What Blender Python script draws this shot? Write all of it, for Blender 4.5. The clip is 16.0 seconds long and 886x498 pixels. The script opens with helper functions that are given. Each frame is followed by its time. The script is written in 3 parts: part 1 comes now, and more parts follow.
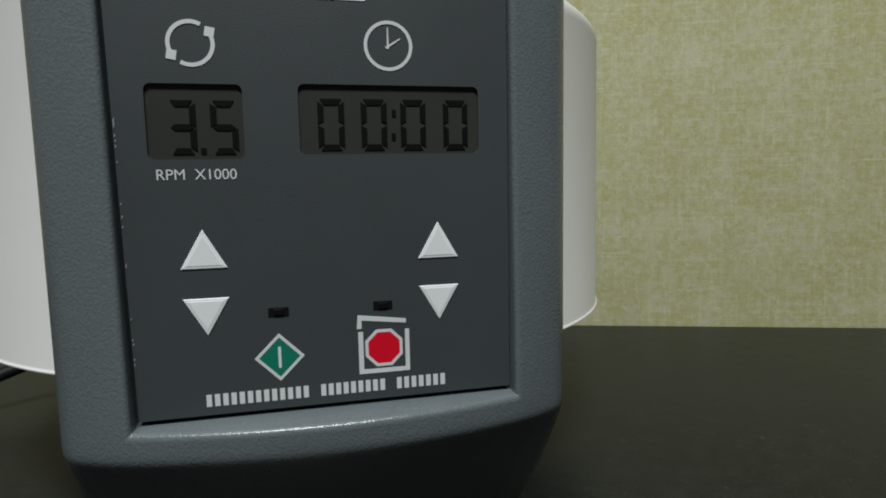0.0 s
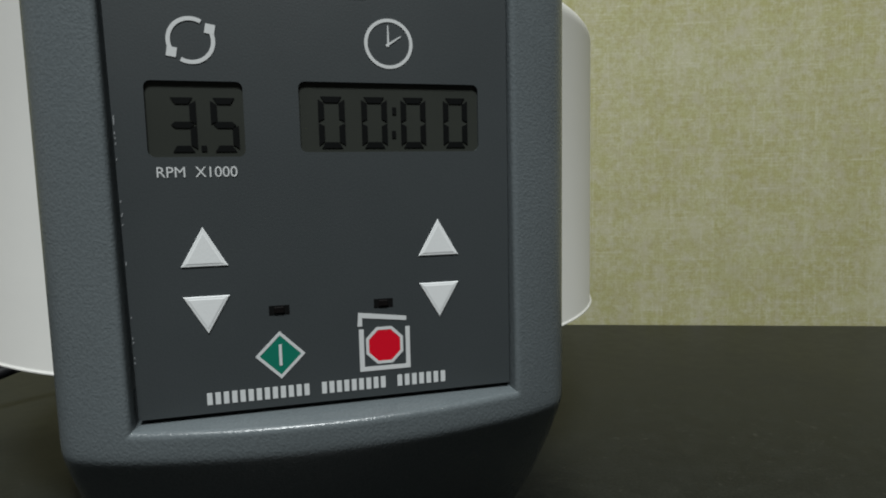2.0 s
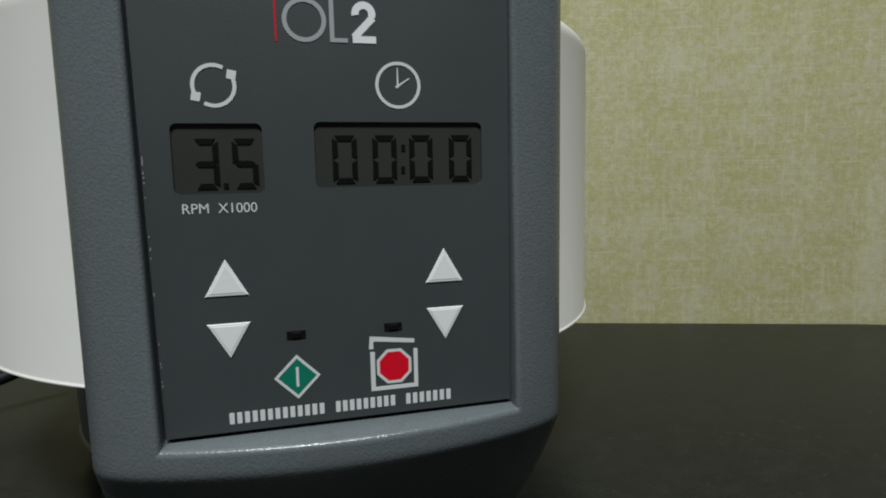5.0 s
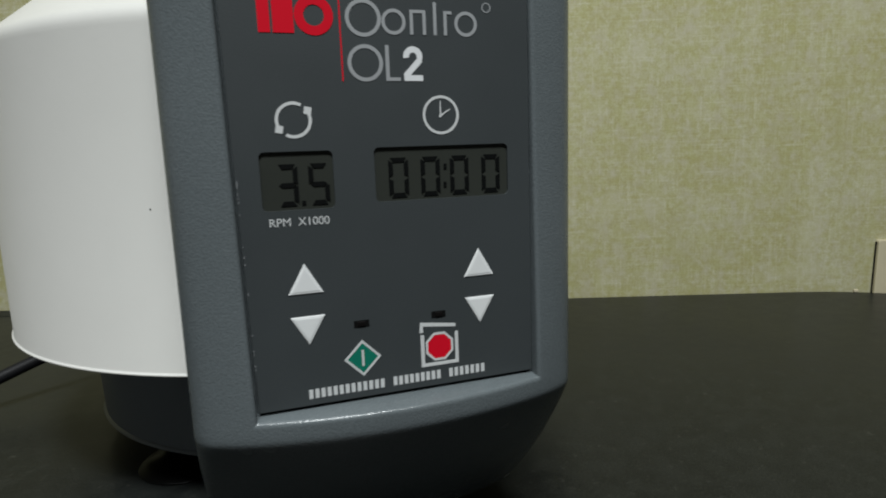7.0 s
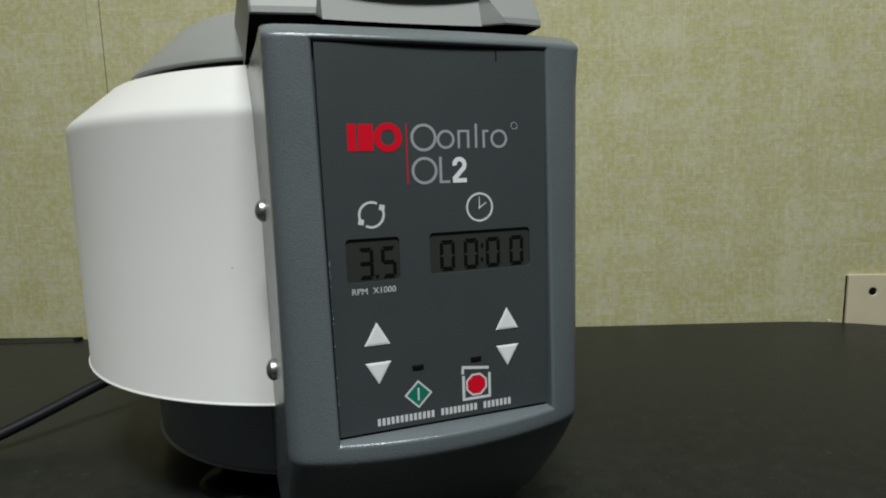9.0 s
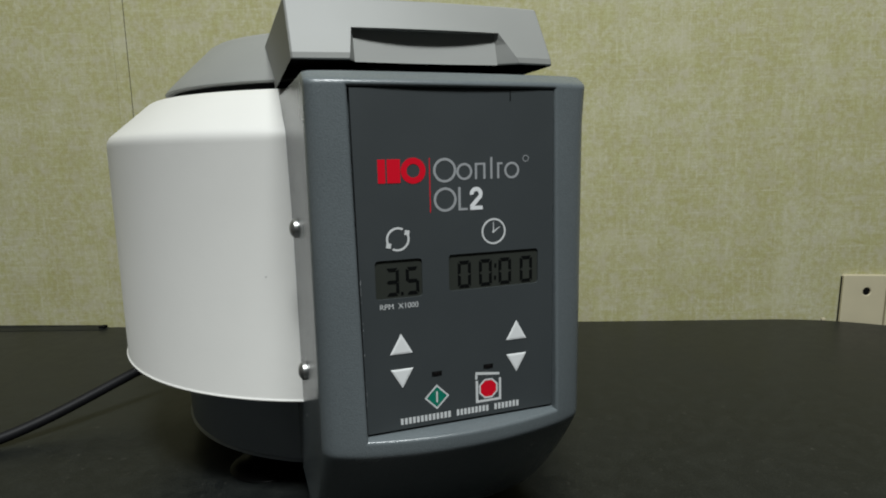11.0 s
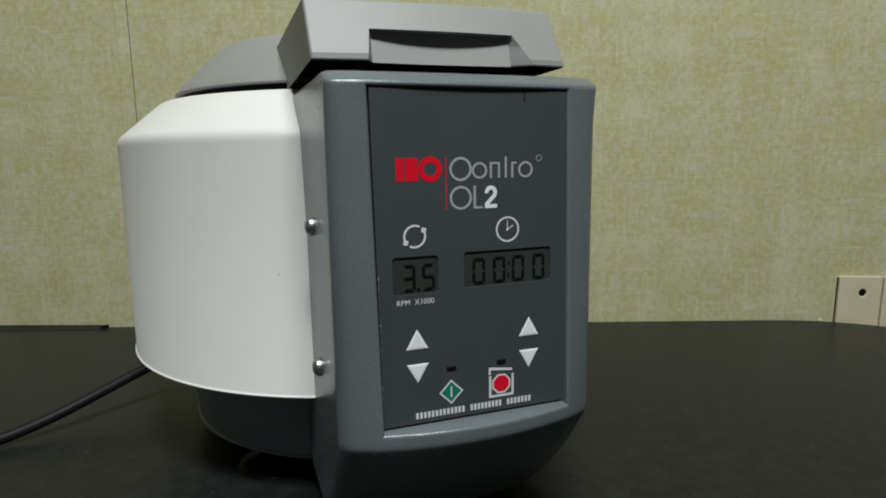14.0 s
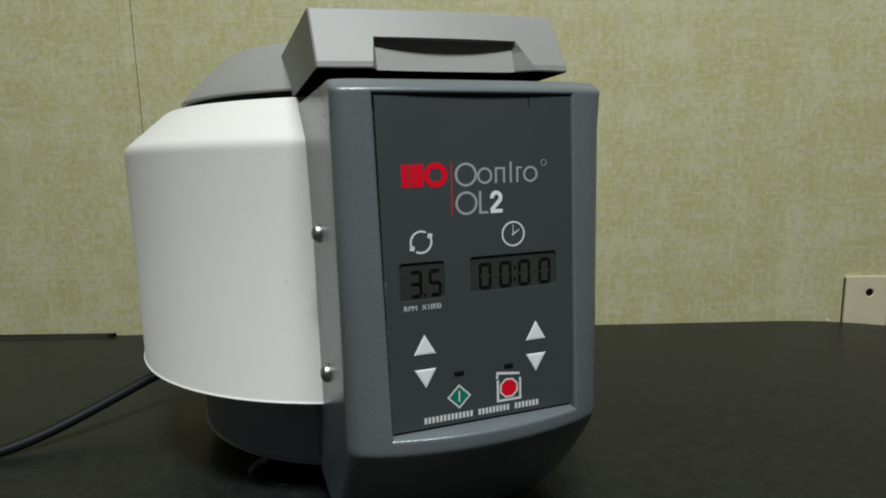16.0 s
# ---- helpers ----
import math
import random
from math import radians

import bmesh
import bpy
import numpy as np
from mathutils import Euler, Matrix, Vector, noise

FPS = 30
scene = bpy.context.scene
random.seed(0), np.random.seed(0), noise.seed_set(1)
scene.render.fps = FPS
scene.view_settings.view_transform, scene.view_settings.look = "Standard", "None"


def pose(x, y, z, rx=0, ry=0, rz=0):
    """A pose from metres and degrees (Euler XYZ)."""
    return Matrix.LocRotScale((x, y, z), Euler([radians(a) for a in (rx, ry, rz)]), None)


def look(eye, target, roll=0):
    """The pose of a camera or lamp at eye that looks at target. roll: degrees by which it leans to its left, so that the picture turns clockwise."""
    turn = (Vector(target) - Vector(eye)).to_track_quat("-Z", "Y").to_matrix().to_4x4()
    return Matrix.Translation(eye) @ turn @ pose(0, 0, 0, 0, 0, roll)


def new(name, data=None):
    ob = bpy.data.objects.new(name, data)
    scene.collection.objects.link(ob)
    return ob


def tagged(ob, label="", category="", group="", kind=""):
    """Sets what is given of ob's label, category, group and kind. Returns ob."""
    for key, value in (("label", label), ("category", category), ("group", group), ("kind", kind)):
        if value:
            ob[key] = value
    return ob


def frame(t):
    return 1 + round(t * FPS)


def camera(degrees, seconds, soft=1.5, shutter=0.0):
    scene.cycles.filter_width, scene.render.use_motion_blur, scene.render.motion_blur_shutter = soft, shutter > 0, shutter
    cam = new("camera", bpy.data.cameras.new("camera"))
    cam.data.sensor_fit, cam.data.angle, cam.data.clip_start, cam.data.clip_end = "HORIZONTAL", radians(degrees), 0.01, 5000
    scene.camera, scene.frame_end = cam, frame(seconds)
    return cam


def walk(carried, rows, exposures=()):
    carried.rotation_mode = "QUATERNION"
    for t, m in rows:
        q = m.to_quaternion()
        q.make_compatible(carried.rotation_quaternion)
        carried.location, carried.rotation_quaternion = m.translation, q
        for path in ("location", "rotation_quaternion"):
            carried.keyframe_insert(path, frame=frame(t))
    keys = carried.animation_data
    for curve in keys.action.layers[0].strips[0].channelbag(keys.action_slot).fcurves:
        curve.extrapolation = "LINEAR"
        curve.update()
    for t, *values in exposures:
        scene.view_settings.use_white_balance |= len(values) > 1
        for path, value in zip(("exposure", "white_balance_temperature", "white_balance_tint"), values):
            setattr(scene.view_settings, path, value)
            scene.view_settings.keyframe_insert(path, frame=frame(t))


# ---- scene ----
cam = camera(73.00, 16.0, soft=1.9, shutter=0.6)
# seconds, eye, a point one metre ahead, roll
PATH = [
    (0, (-0.0064, -0.1478, 0.1437), (0.2212, 0.8206, 0.0416), -1.22),
    (0.5, (-0.0085, -0.1478, 0.1436), (0.2315, 0.8178, 0.0433), -1.21),
    (1, (-0.0080, -0.1476, 0.1438), (0.2282, 0.8189, 0.0432), -1.13),
    (1.5, (-0.0088, -0.1476, 0.1434), (0.2303, 0.8183, 0.0436), -1.22),
    (2, (-0.0088, -0.1478, 0.1430), (0.2333, 0.8172, 0.0417), -1.26),
    (2.5, (-0.0086, -0.1477, 0.1428), (0.2317, 0.8178, 0.0428), -1.43),
    (3, (-0.0089, -0.1479, 0.1430), (0.2361, 0.8163, 0.0421), -1.27),
    (3.5, (-0.0083, -0.1480, 0.1429), (0.2324, 0.8172, 0.0410), -1.34),
    (4, (-0.0096, -0.1483, 0.1428), (0.2366, 0.8156, 0.0415), -1.18),
    (4.2, (-0.0096, -0.1497, 0.1453), (0.2320, 0.8149, 0.0395), -0.83),
    (6.3, (-0.0307, -0.1693, 0.1622), (0.2657, 0.7756, 0.0235), -1.90),
    (6.5, (-0.0336, -0.1727, 0.1645), (0.2716, 0.7679, 0.0163), -1.68),
    (7, (-0.0458, -0.1800, 0.1663), (0.2697, 0.7556, 0.0081), -2.09),
    (7.5, (-0.0579, -0.1884, 0.1673), (0.2716, 0.7433, 0.0147), -2.24),
    (8, (-0.0624, -0.2026, 0.1777), (0.2619, 0.7327, 0.0366), -2.27),
    (8.5, (-0.0729, -0.2158, 0.1860), (0.2623, 0.7172, 0.0552), -1.75),
    (9, (-0.0796, -0.2241, 0.1929), (0.2504, 0.7110, 0.0640), -1.80),
    (9.5, (-0.0831, -0.2319, 0.1971), (0.2361, 0.7050, 0.0546), -1.91),
    (10, (-0.0866, -0.2383, 0.2055), (0.2320, 0.6980, 0.0580), -1.37),
    (12.5, (-0.1005, -0.2513, 0.2148), (0.2228, 0.6804, 0.0491), -1.10),
    (13, (-0.1016, -0.2501, 0.2143), (0.2247, 0.6810, 0.0515), -1.08),
    (13.5, (-0.1019, -0.2501, 0.2130), (0.2275, 0.6812, 0.0578), -1.20),
    (14, (-0.1042, -0.2489, 0.2114), (0.2261, 0.6827, 0.0596), -0.96),
    (14.5, (-0.1037, -0.2485, 0.2117), (0.2254, 0.6836, 0.0608), -1.19),
    (15, (-0.1036, -0.2483, 0.2108), (0.2247, 0.6844, 0.0613), -1.36),
    (15.5, (-0.1047, -0.2498, 0.2122), (0.2224, 0.6837, 0.0655), -1.52),
    (16, (-0.1054, -0.2498, 0.2121), (0.2185, 0.6852, 0.0675), -1.71),
]
walk(cam, [(t, look(eye, target, roll)) for t, eye, target, roll in PATH], exposures=[(0, -0.05), (4.2, -0.05), (6.5, 0.0), (16, 0.0)])

# ---- light ----
world = bpy.data.worlds.new("world")
scene.world = world
world.use_nodes = True
world.node_tree.nodes["Background"].inputs[0].default_value = (0.9, 0.95, 1.0, 1)
world.node_tree.nodes["Background"].inputs[1].default_value = 0.012


def ceiling_lamp(x, y, sx, sy, watts):
    lamp = bpy.data.lights.new("ceiling_lamp", "AREA")
    lamp.shape, lamp.size, lamp.size_y, lamp.energy = "RECTANGLE", sx, sy, watts
    lamp.color = (0.93, 0.98, 0.985)
    ob = new("ceiling_lamp", lamp)
    ob.matrix_world = ROOM @ pose(x, y, 1.92)
    return ob


# the room's own axes: x along the back wall, y into that wall, origin on the table at the wall's foot
ROOM = pose(0, 0.511, 0, 0, 0, -20.8)
ceiling_lamp(0.34, -1.36, 0.60, 0.30, 66.0)
ceiling_lamp(-0.55, -1.25, 0.40, 0.20, 4.0)


# ---- materials ----
def material(name, color, rough=0.5, metal=0.0, spec=0.5):
    m = bpy.data.materials.new(name)
    m.use_nodes = True
    b = m.node_tree.nodes["Principled BSDF"]
    b.inputs["Base Color"].default_value = (*color, 1)
    b.inputs["Roughness"].default_value = rough
    b.inputs["Metallic"].default_value = metal
    b.inputs["Specular IOR Level"].default_value = spec
    return m


def node(m, kind, **inputs):
    n = m.node_tree.nodes.new(kind)
    for key, value in inputs.items():
        n.inputs[key.replace("_", " ")].default_value = value
    return n


def link(m, a, b):
    m.node_tree.links.new(a, b)


def coords(m, scale=(1, 1, 1), world_space=False):
    mp = node(m, "ShaderNodeMapping", Scale=scale)
    if world_space:
        link(m, node(m, "ShaderNodeNewGeometry").outputs["Position"], mp.inputs["Vector"])
    else:
        link(m, node(m, "ShaderNodeTexCoord").outputs["Object"], mp.inputs["Vector"])
    return mp.outputs[0]


def noise_out(m, vec, scale, detail=4.0, rough=0.6):
    n = node(m, "ShaderNodeTexNoise", Scale=scale, Detail=detail, Roughness=rough)
    link(m, vec, n.inputs["Vector"])
    return n.outputs["Fac"]


def ramp(m, fac, stops):
    r = m.node_tree.nodes.new("ShaderNodeValToRGB")
    els = r.color_ramp.elements
    while len(els) < len(stops):
        els.new(0.5)
    for e, (p, c) in zip(els, stops):
        e.position, e.color = p, (*c, 1) if len(c) == 3 else c
    link(m, fac, r.inputs[0])
    return r.outputs[0]


def mix(m, fac, a, b, mode="MIX"):
    n = m.node_tree.nodes.new("ShaderNodeMix")
    n.data_type, n.blend_type = "RGBA", mode
    for s, v in ((n.inputs[0], fac), (n.inputs[6], a), (n.inputs[7], b)):
        if isinstance(v, (int, float)):
            s.default_value = v
        elif isinstance(v, tuple):
            s.default_value = (*v, 1)
        else:
            link(m, v, s)
    return n.outputs[2]


def bump(m, height, strength, distance):
    n = node(m, "ShaderNodeBump", Strength=strength, Distance=distance)
    link(m, height, n.inputs["Height"])
    link(m, n.outputs[0], m.node_tree.nodes["Principled BSDF"].inputs["Normal"])


def base(m, color):
    link(m, color, m.node_tree.nodes["Principled BSDF"].inputs["Base Color"])


def rough_from(m, fac, lo, hi):
    n = node(m, "ShaderNodeMapRange", To_Min=lo, To_Max=hi)
    link(m, fac, n.inputs[0])
    link(m, n.outputs[0], m.node_tree.nodes["Principled BSDF"].inputs["Roughness"])


def painted(name, color, grain, depth, rough, spec=0.5, blotch=0.06, speckle=0.0):
    """Sprayed paint: fine texture and faint blotches."""
    m = material(name, color, rough, 0, spec)
    v = coords(m, world_space=True)
    big = noise_out(m, v, 18, 3)
    fine = noise_out(m, v, grain, 2, 0.5)
    lo = tuple(c * (1 - blotch) for c in color)
    hi = tuple(c * (1 + blotch) for c in color)
    c = ramp(m, big, [(0.3, lo), (0.7, hi)])
    c = mix(m, speckle, c, ramp(m, fine, [(0.35, (0, 0, 0)), (0.65, tuple(2 * x for x in color))]))
    base(m, c)
    bump(m, fine, 0.5, depth)
    rough_from(m, big, rough - 0.05, rough + 0.07)
    return m


CONSOLE = painted("textured_grey_paint", (0.108, 0.124, 0.131), 1500, 0.00026, 0.25, 0.5, 0.06, 0.07)
WHITE = painted("white_enamel", (0.61, 0.60, 0.572), 260, 0.00008, 0.42, 0.4, 0.015)
LIDGREY = painted("light_grey_plastic", (0.220, 0.223, 0.211), 1500, 0.0001, 0.5, 0.4, 0.03)
BASEGREY = painted("dark_grey_paint", (0.195, 0.218, 0.240), 900, 0.0002, 0.34, 0.5)
PANEL = painted("dark_membrane", (0.0415, 0.0480, 0.0505), 2200, 0.00006, 0.48, 0.4, 0.05, 0.05)
PRINT = material("light_grey_print", (0.58, 0.59, 0.59), 0.6)
PRINTDIM = material("mid_grey_print", (0.30, 0.31, 0.32), 0.6)
PRINTWHITE = material("white_print", (0.70, 0.71, 0.72), 0.6)
BUTTON = painted("white_button", (0.72, 0.73, 0.73), 1500, 0.00004, 0.5, 0.4, 0.03)
RED = material("red_print", (0.60, 0.004, 0.018), 0.7, 0, 0.1)
GREEN = material("green_print", (0.006, 0.15, 0.10), 0.7, 0, 0.1)
LCD = painted("lcd_glass", (0.029, 0.032, 0.027), 300, 0.00001, 0.35, 0.5, 0.08)
SEGMENT = material("lcd_segment", (0.003, 0.0035, 0.0035), 0.6, 0, 0.1)
BLACK = material("black_gap", (0.004, 0.004, 0.004), 0.8, 0, 0.1)
LENS = material("indicator_lens", (0.006, 0.005, 0.005), 0.35, 0, 0.2)
STEEL = material("zinc_screw", (0.40, 0.40, 0.39), 0.40, 1.0)
RUBBER = painted("black_rubber", (0.006, 0.006, 0.007), 700, 0.0001, 0.55, 0.2, 0.2)
GLOSSRUBBER = material("glossy_black_rubber", (0.003, 0.003, 0.003), 0.3, 0, 0.025)
CREAM = painted("cream_plastic", (0.53, 0.475, 0.325), 400, 0.0001, 0.5, 0.4, 0.05)
PLASTER = painted("dull_wall_paint", (0.060, 0.058, 0.053), 120, 0.0004, 0.8, 0.2)
# pale paint for the unseen west wall, which serves as a reflector
BOUNCE = painted("bounce_wall_paint", (0.38, 0.375, 0.365), 120, 0.0004, 0.8, 0.2)
FLOORM = painted("grey_floor_vinyl", (0.05, 0.049, 0.046), 60, 0.0002, 0.5)


def laminate():
    """Black laminate: mottled sheen, pale specks and a few wiped streaks."""
    m = material("black_laminate", (0.016, 0.0155, 0.0135), 0.3, 0, 0.18)
    v = coords(m, world_space=True)
    big = noise_out(m, v, 7, 5)
    mottle = noise_out(m, v, 75, 4, 0.65)
    fine = noise_out(m, v, 420, 3)
    speck = noise_out(m, v, 210, 2)
    c = ramp(m, big, [(0.3, (0.0062, 0.0072, 0.0072)), (0.7, (0.0100, 0.0112, 0.0112))])
    c = mix(m, ramp(m, mottle, [(0.42, (0, 0, 0)), (0.66, (0.7, 0.7, 0.7))]), c, (0.017, 0.0185, 0.0170))
    grit = noise_out(m, v, 900, 2, 0.6)
    c = mix(m, ramp(m, grit, [(0.38, (0.55, 0.55, 0.55)), (0.52, (0, 0, 0))]), c, (0.0035, 0.0045, 0.0042))
    c = mix(m, ramp(m, grit, [(0.55, (0, 0, 0)), (0.70, (0.5, 0.5, 0.5))]), c, (0.026, 0.027, 0.024))
    c = mix(m, ramp(m, speck, [(0.64, (0, 0, 0)), (0.76, (0.34, 0.34, 0.34))]), c, (0.07, 0.068, 0.06))
    base(m, c)
    rough_from(m, mix(m, 0.55, big, mottle), 0.17, 0.53)
    bump(m, mix(m, 0.5, fine, mottle), 0.3, 0.0004)
    return m


def wallcloth():
    """Vinyl wallcovering with a woven linen print: crossing threads over yellow-green patches."""
    m = material("linen_wallcovering", (0.4, 0.38, 0.2), 0.7, 0, 0.25)
    v = coords(m)
    def thread(sx, sz, scale, detail=3):
        mp = node(m, "ShaderNodeMapping", Scale=(sx, 1, sz))
        link(m, v, mp.inputs["Vector"])
        return noise_out(m, mp.outputs[0], scale, detail, 0.65)
    patch = noise_out(m, v, 14, 6, 0.62)
    olive = ramp(m, patch, [(0.36, (0.365, 0.34, 0.155)), (0.50, (0.395, 0.372, 0.20)), (0.64, (0.43, 0.412, 0.255))])
    up = thread(1, 0.030, 900)
    across = thread(0.030, 1, 900)
    up2 = thread(1, 0.035, 380)
    across2 = thread(0.030, 1, 380)
    c = mix(m, ramp(m, up, [(0.50, (0, 0, 0)), (0.75, (0.31, 0.31, 0.31))]), olive, (0.58, 0.57, 0.42))
    c = mix(m, ramp(m, across, [(0.50, (0, 0, 0)), (0.75, (0.34, 0.34, 0.34))]), c, (0.60, 0.59, 0.44))
    c = mix(m, ramp(m, up2, [(0.55, (0, 0, 0)), (0.66, (0.29, 0.29, 0.29))]), c, (0.62, 0.61, 0.48))
    c = mix(m, ramp(m, across2, [(0.56, (0, 0, 0)), (0.68, (0.37, 0.37, 0.37))]), c, (0.64, 0.63, 0.50))
    c = mix(m, ramp(m, up, [(0.28, (0.25, 0.25, 0.25)), (0.42, (0, 0, 0))]), c, (0.27, 0.23, 0.07))
    c = mix(m, ramp(m, across, [(0.28, (0.25, 0.25, 0.25)), (0.42, (0, 0, 0))]), c, (0.28, 0.24, 0.08))
    mid = noise_out(m, v, 150, 4, 0.6)
    c = mix(m, ramp(m, mid, [(0.36, (0.52, 0.52, 0.52)), (0.52, (0, 0, 0))]), c, (0.345, 0.310, 0.115))
    c = mix(m, ramp(m, mid, [(0.50, (0, 0, 0)), (0.66, (0.46, 0.46, 0.46))]), c, (0.53, 0.52, 0.39))
    grain = noise_out(m, v, 460, 3, 0.7)
    c = mix(m, ramp(m, grain, [(0.34, (0.42, 0.42, 0.42)), (0.50, (0, 0, 0))]), c, (0.30, 0.275, 0.115))
    c = mix(m, ramp(m, grain, [(0.50, (0, 0, 0)), (0.66, (0.28, 0.28, 0.28))]), c, (0.54, 0.53, 0.38))
    hue = noise_out(m, v, 55, 4, 0.65)
    c = mix(m, ramp(m, hue, [(0.50, (0, 0, 0)), (0.66, (0.62, 0.62, 0.62))]), c, (0.445, 0.415, 0.305))
    c = mix(m, ramp(m, hue, [(0.34, (0.38, 0.38, 0.38)), (0.50, (0, 0, 0))]), c, (0.405, 0.402, 0.180))
    broad = mix(m, 0.5, thread(1, 0.22, 32, 2), thread(0.22, 1, 26, 2))
    c = mix(m, ramp(m, broad, [(0.52, (0, 0, 0)), (0.64, (0.34, 0.34, 0.34))]), c, (0.52, 0.50, 0.37))
    c = mix(m, ramp(m, broad, [(0.36, (0.34, 0.34, 0.34)), (0.48, (0, 0, 0))]), c, (0.365, 0.345, 0.175))
    base(m, c)
    bump(m, mix(m, 0.5, up, across), 0.25, 0.0004)
    return m


TABLE, CLOTH = laminate(), wallcloth()


# ---- mesh helpers ----
def finish(name, bm, mat, parent=None, smooth=False, auto=None):
    bmesh.ops.recalc_face_normals(bm, faces=bm.faces)
    me = bpy.data.meshes.new(name)
    bm.to_mesh(me)
    bm.free()
    me.materials.append(mat)
    if smooth:
        me.polygons.foreach_set("use_smooth", [True] * len(me.polygons))
        if auto:
            me.set_sharp_from_angle(angle=radians(auto))
    ob = new(name, me)
    ob.parent = parent
    return ob


def part(name, bm, mat, parent, label="", smooth=False, auto=None):
    return tagged(finish(name, bm, mat, parent, smooth, auto), label)


def box(x0, x1, y0, y1, z0, z1, bevel=0.0, segments=2):
    bm = bmesh.new()
    bmesh.ops.create_cube(bm, size=1, matrix=Matrix.Translation(((x0 + x1) / 2, (y0 + y1) / 2, (z0 + z1) / 2)) @ Matrix.Diagonal((x1 - x0, y1 - y0, z1 - z0, 1)))
    if bevel:
        bmesh.ops.bevel(bm, geom=bm.edges[:], offset=bevel, segments=segments, affect="EDGES", profile=0.5)
    return bm


def lathe(profile, steps=96, center=(0, 0)):
    """A turned solid from (radius, z) pairs; a radius of 0 closes it."""
    bm = bmesh.new()
    rings = []
    for r, z in profile:
        if r <= 0:
            rings.append([bm.verts.new((center[0], center[1], z))])
        else:
            rings.append([bm.verts.new((center[0] + r * math.cos(2 * math.pi * k / steps), center[1] + r * math.sin(2 * math.pi * k / steps), z)) for k in range(steps)])
    for a, b in zip(rings, rings[1:]):
        for k in range(steps):
            q = [a[k % len(a)], a[(k + 1) % len(a)], b[(k + 1) % len(b)], b[k % len(b)]]
            q = list(dict.fromkeys(q))
            if len(q) > 2:
                bm.faces.new(q)
    return bm


def plate(outer, holes=(), front=0.0, back=0.001):
    """A flat plate in the x-z plane with openings, from y = front to y = back."""
    bm = bmesh.new()
    edges, loops = [], []
    for loop in (outer, *holes):
        vs = [bm.verts.new((x, front, z)) for x, z in loop]
        loops.append(vs)
        edges += [bm.edges.new((vs[k], vs[(k + 1) % len(vs)])) for k in range(len(vs))]
    bmesh.ops.triangle_fill(bm, use_beauty=True, edges=edges)
    faces = bm.faces[:]
    ret = bmesh.ops.extrude_face_region(bm, geom=faces)
    for v in ret["geom"]:
        if isinstance(v, bmesh.types.BMVert):
            v.co.y = back
    return bm


def round_rect(x0, x1, z0, z1, r, n=5):
    out = []
    for cx, cz, a in ((x1 - r, z1 - r, 0), (x0 + r, z1 - r, 90), (x0 + r, z0 + r, 180), (x1 - r, z0 + r, 270)):
        for k in range(n + 1):
            t = radians(a + 90 * k / n)
            out.append((cx + r * math.cos(t), cz + r * math.sin(t)))
    return out


def arc_band(cx, cz, r0, r1, a0, a1, n=40):
    """A band of a ring from angle a0 to a1 (degrees), as an outline."""
    ts = [radians(a0 + (a1 - a0) * k / n) for k in range(n + 1)]
    return [(cx + r1 * math.cos(t), cz + r1 * math.sin(t)) for t in ts] + [(cx + r0 * math.cos(t), cz + r0 * math.sin(t)) for t in reversed(ts)]


def circle(cx, cz, r, n=48):
    return [(cx + r * math.cos(2 * math.pi * k / n), cz + r * math.sin(2 * math.pi * k / n)) for k in range(n)]


def rect(x0, x1, z0, z1):
    return [(x0, z0), (x1, z0), (x1, z1), (x0, z1)]


def bar(p, q, w0, w1=None):
    """The outline of a stroke from p to q."""
    (x0, z0), (x1, z1) = p, q
    d = math.hypot(x1 - x0, z1 - z0)
    nx, nz = -(z1 - z0) / d, (x1 - x0) / d
    w1 = w0 if w1 is None else w1
    return [(x0 + nx * w0 / 2, z0 + nz * w0 / 2), (x0 - nx * w0 / 2, z0 - nz * w0 / 2), (x1 - nx * w1 / 2, z1 - nz * w1 / 2), (x1 + nx * w1 / 2, z1 + nz * w1 / 2)]


def merge(*bms):
    out = bmesh.new()
    for b in bms:
        me = bpy.data.meshes.new("tmp")
        b.to_mesh(me)
        b.free()
        out.from_mesh(me)
        bpy.data.meshes.remove(me)
    return out


INK = -0.00012          # face of printed marks, just proud of the panel


def ink(*outlines, face=INK):
    """Printed marks: thin slabs on the panel's face, one for each outline or (outline, holes)."""
    slabs = []
    for k, o in enumerate(outlines):
        outer, holes = o if isinstance(o, tuple) else (o, ())
        slabs.append(plate(outer, holes, face - 0.00001 * (k % 4), 0.0003))
    return merge(*slabs)


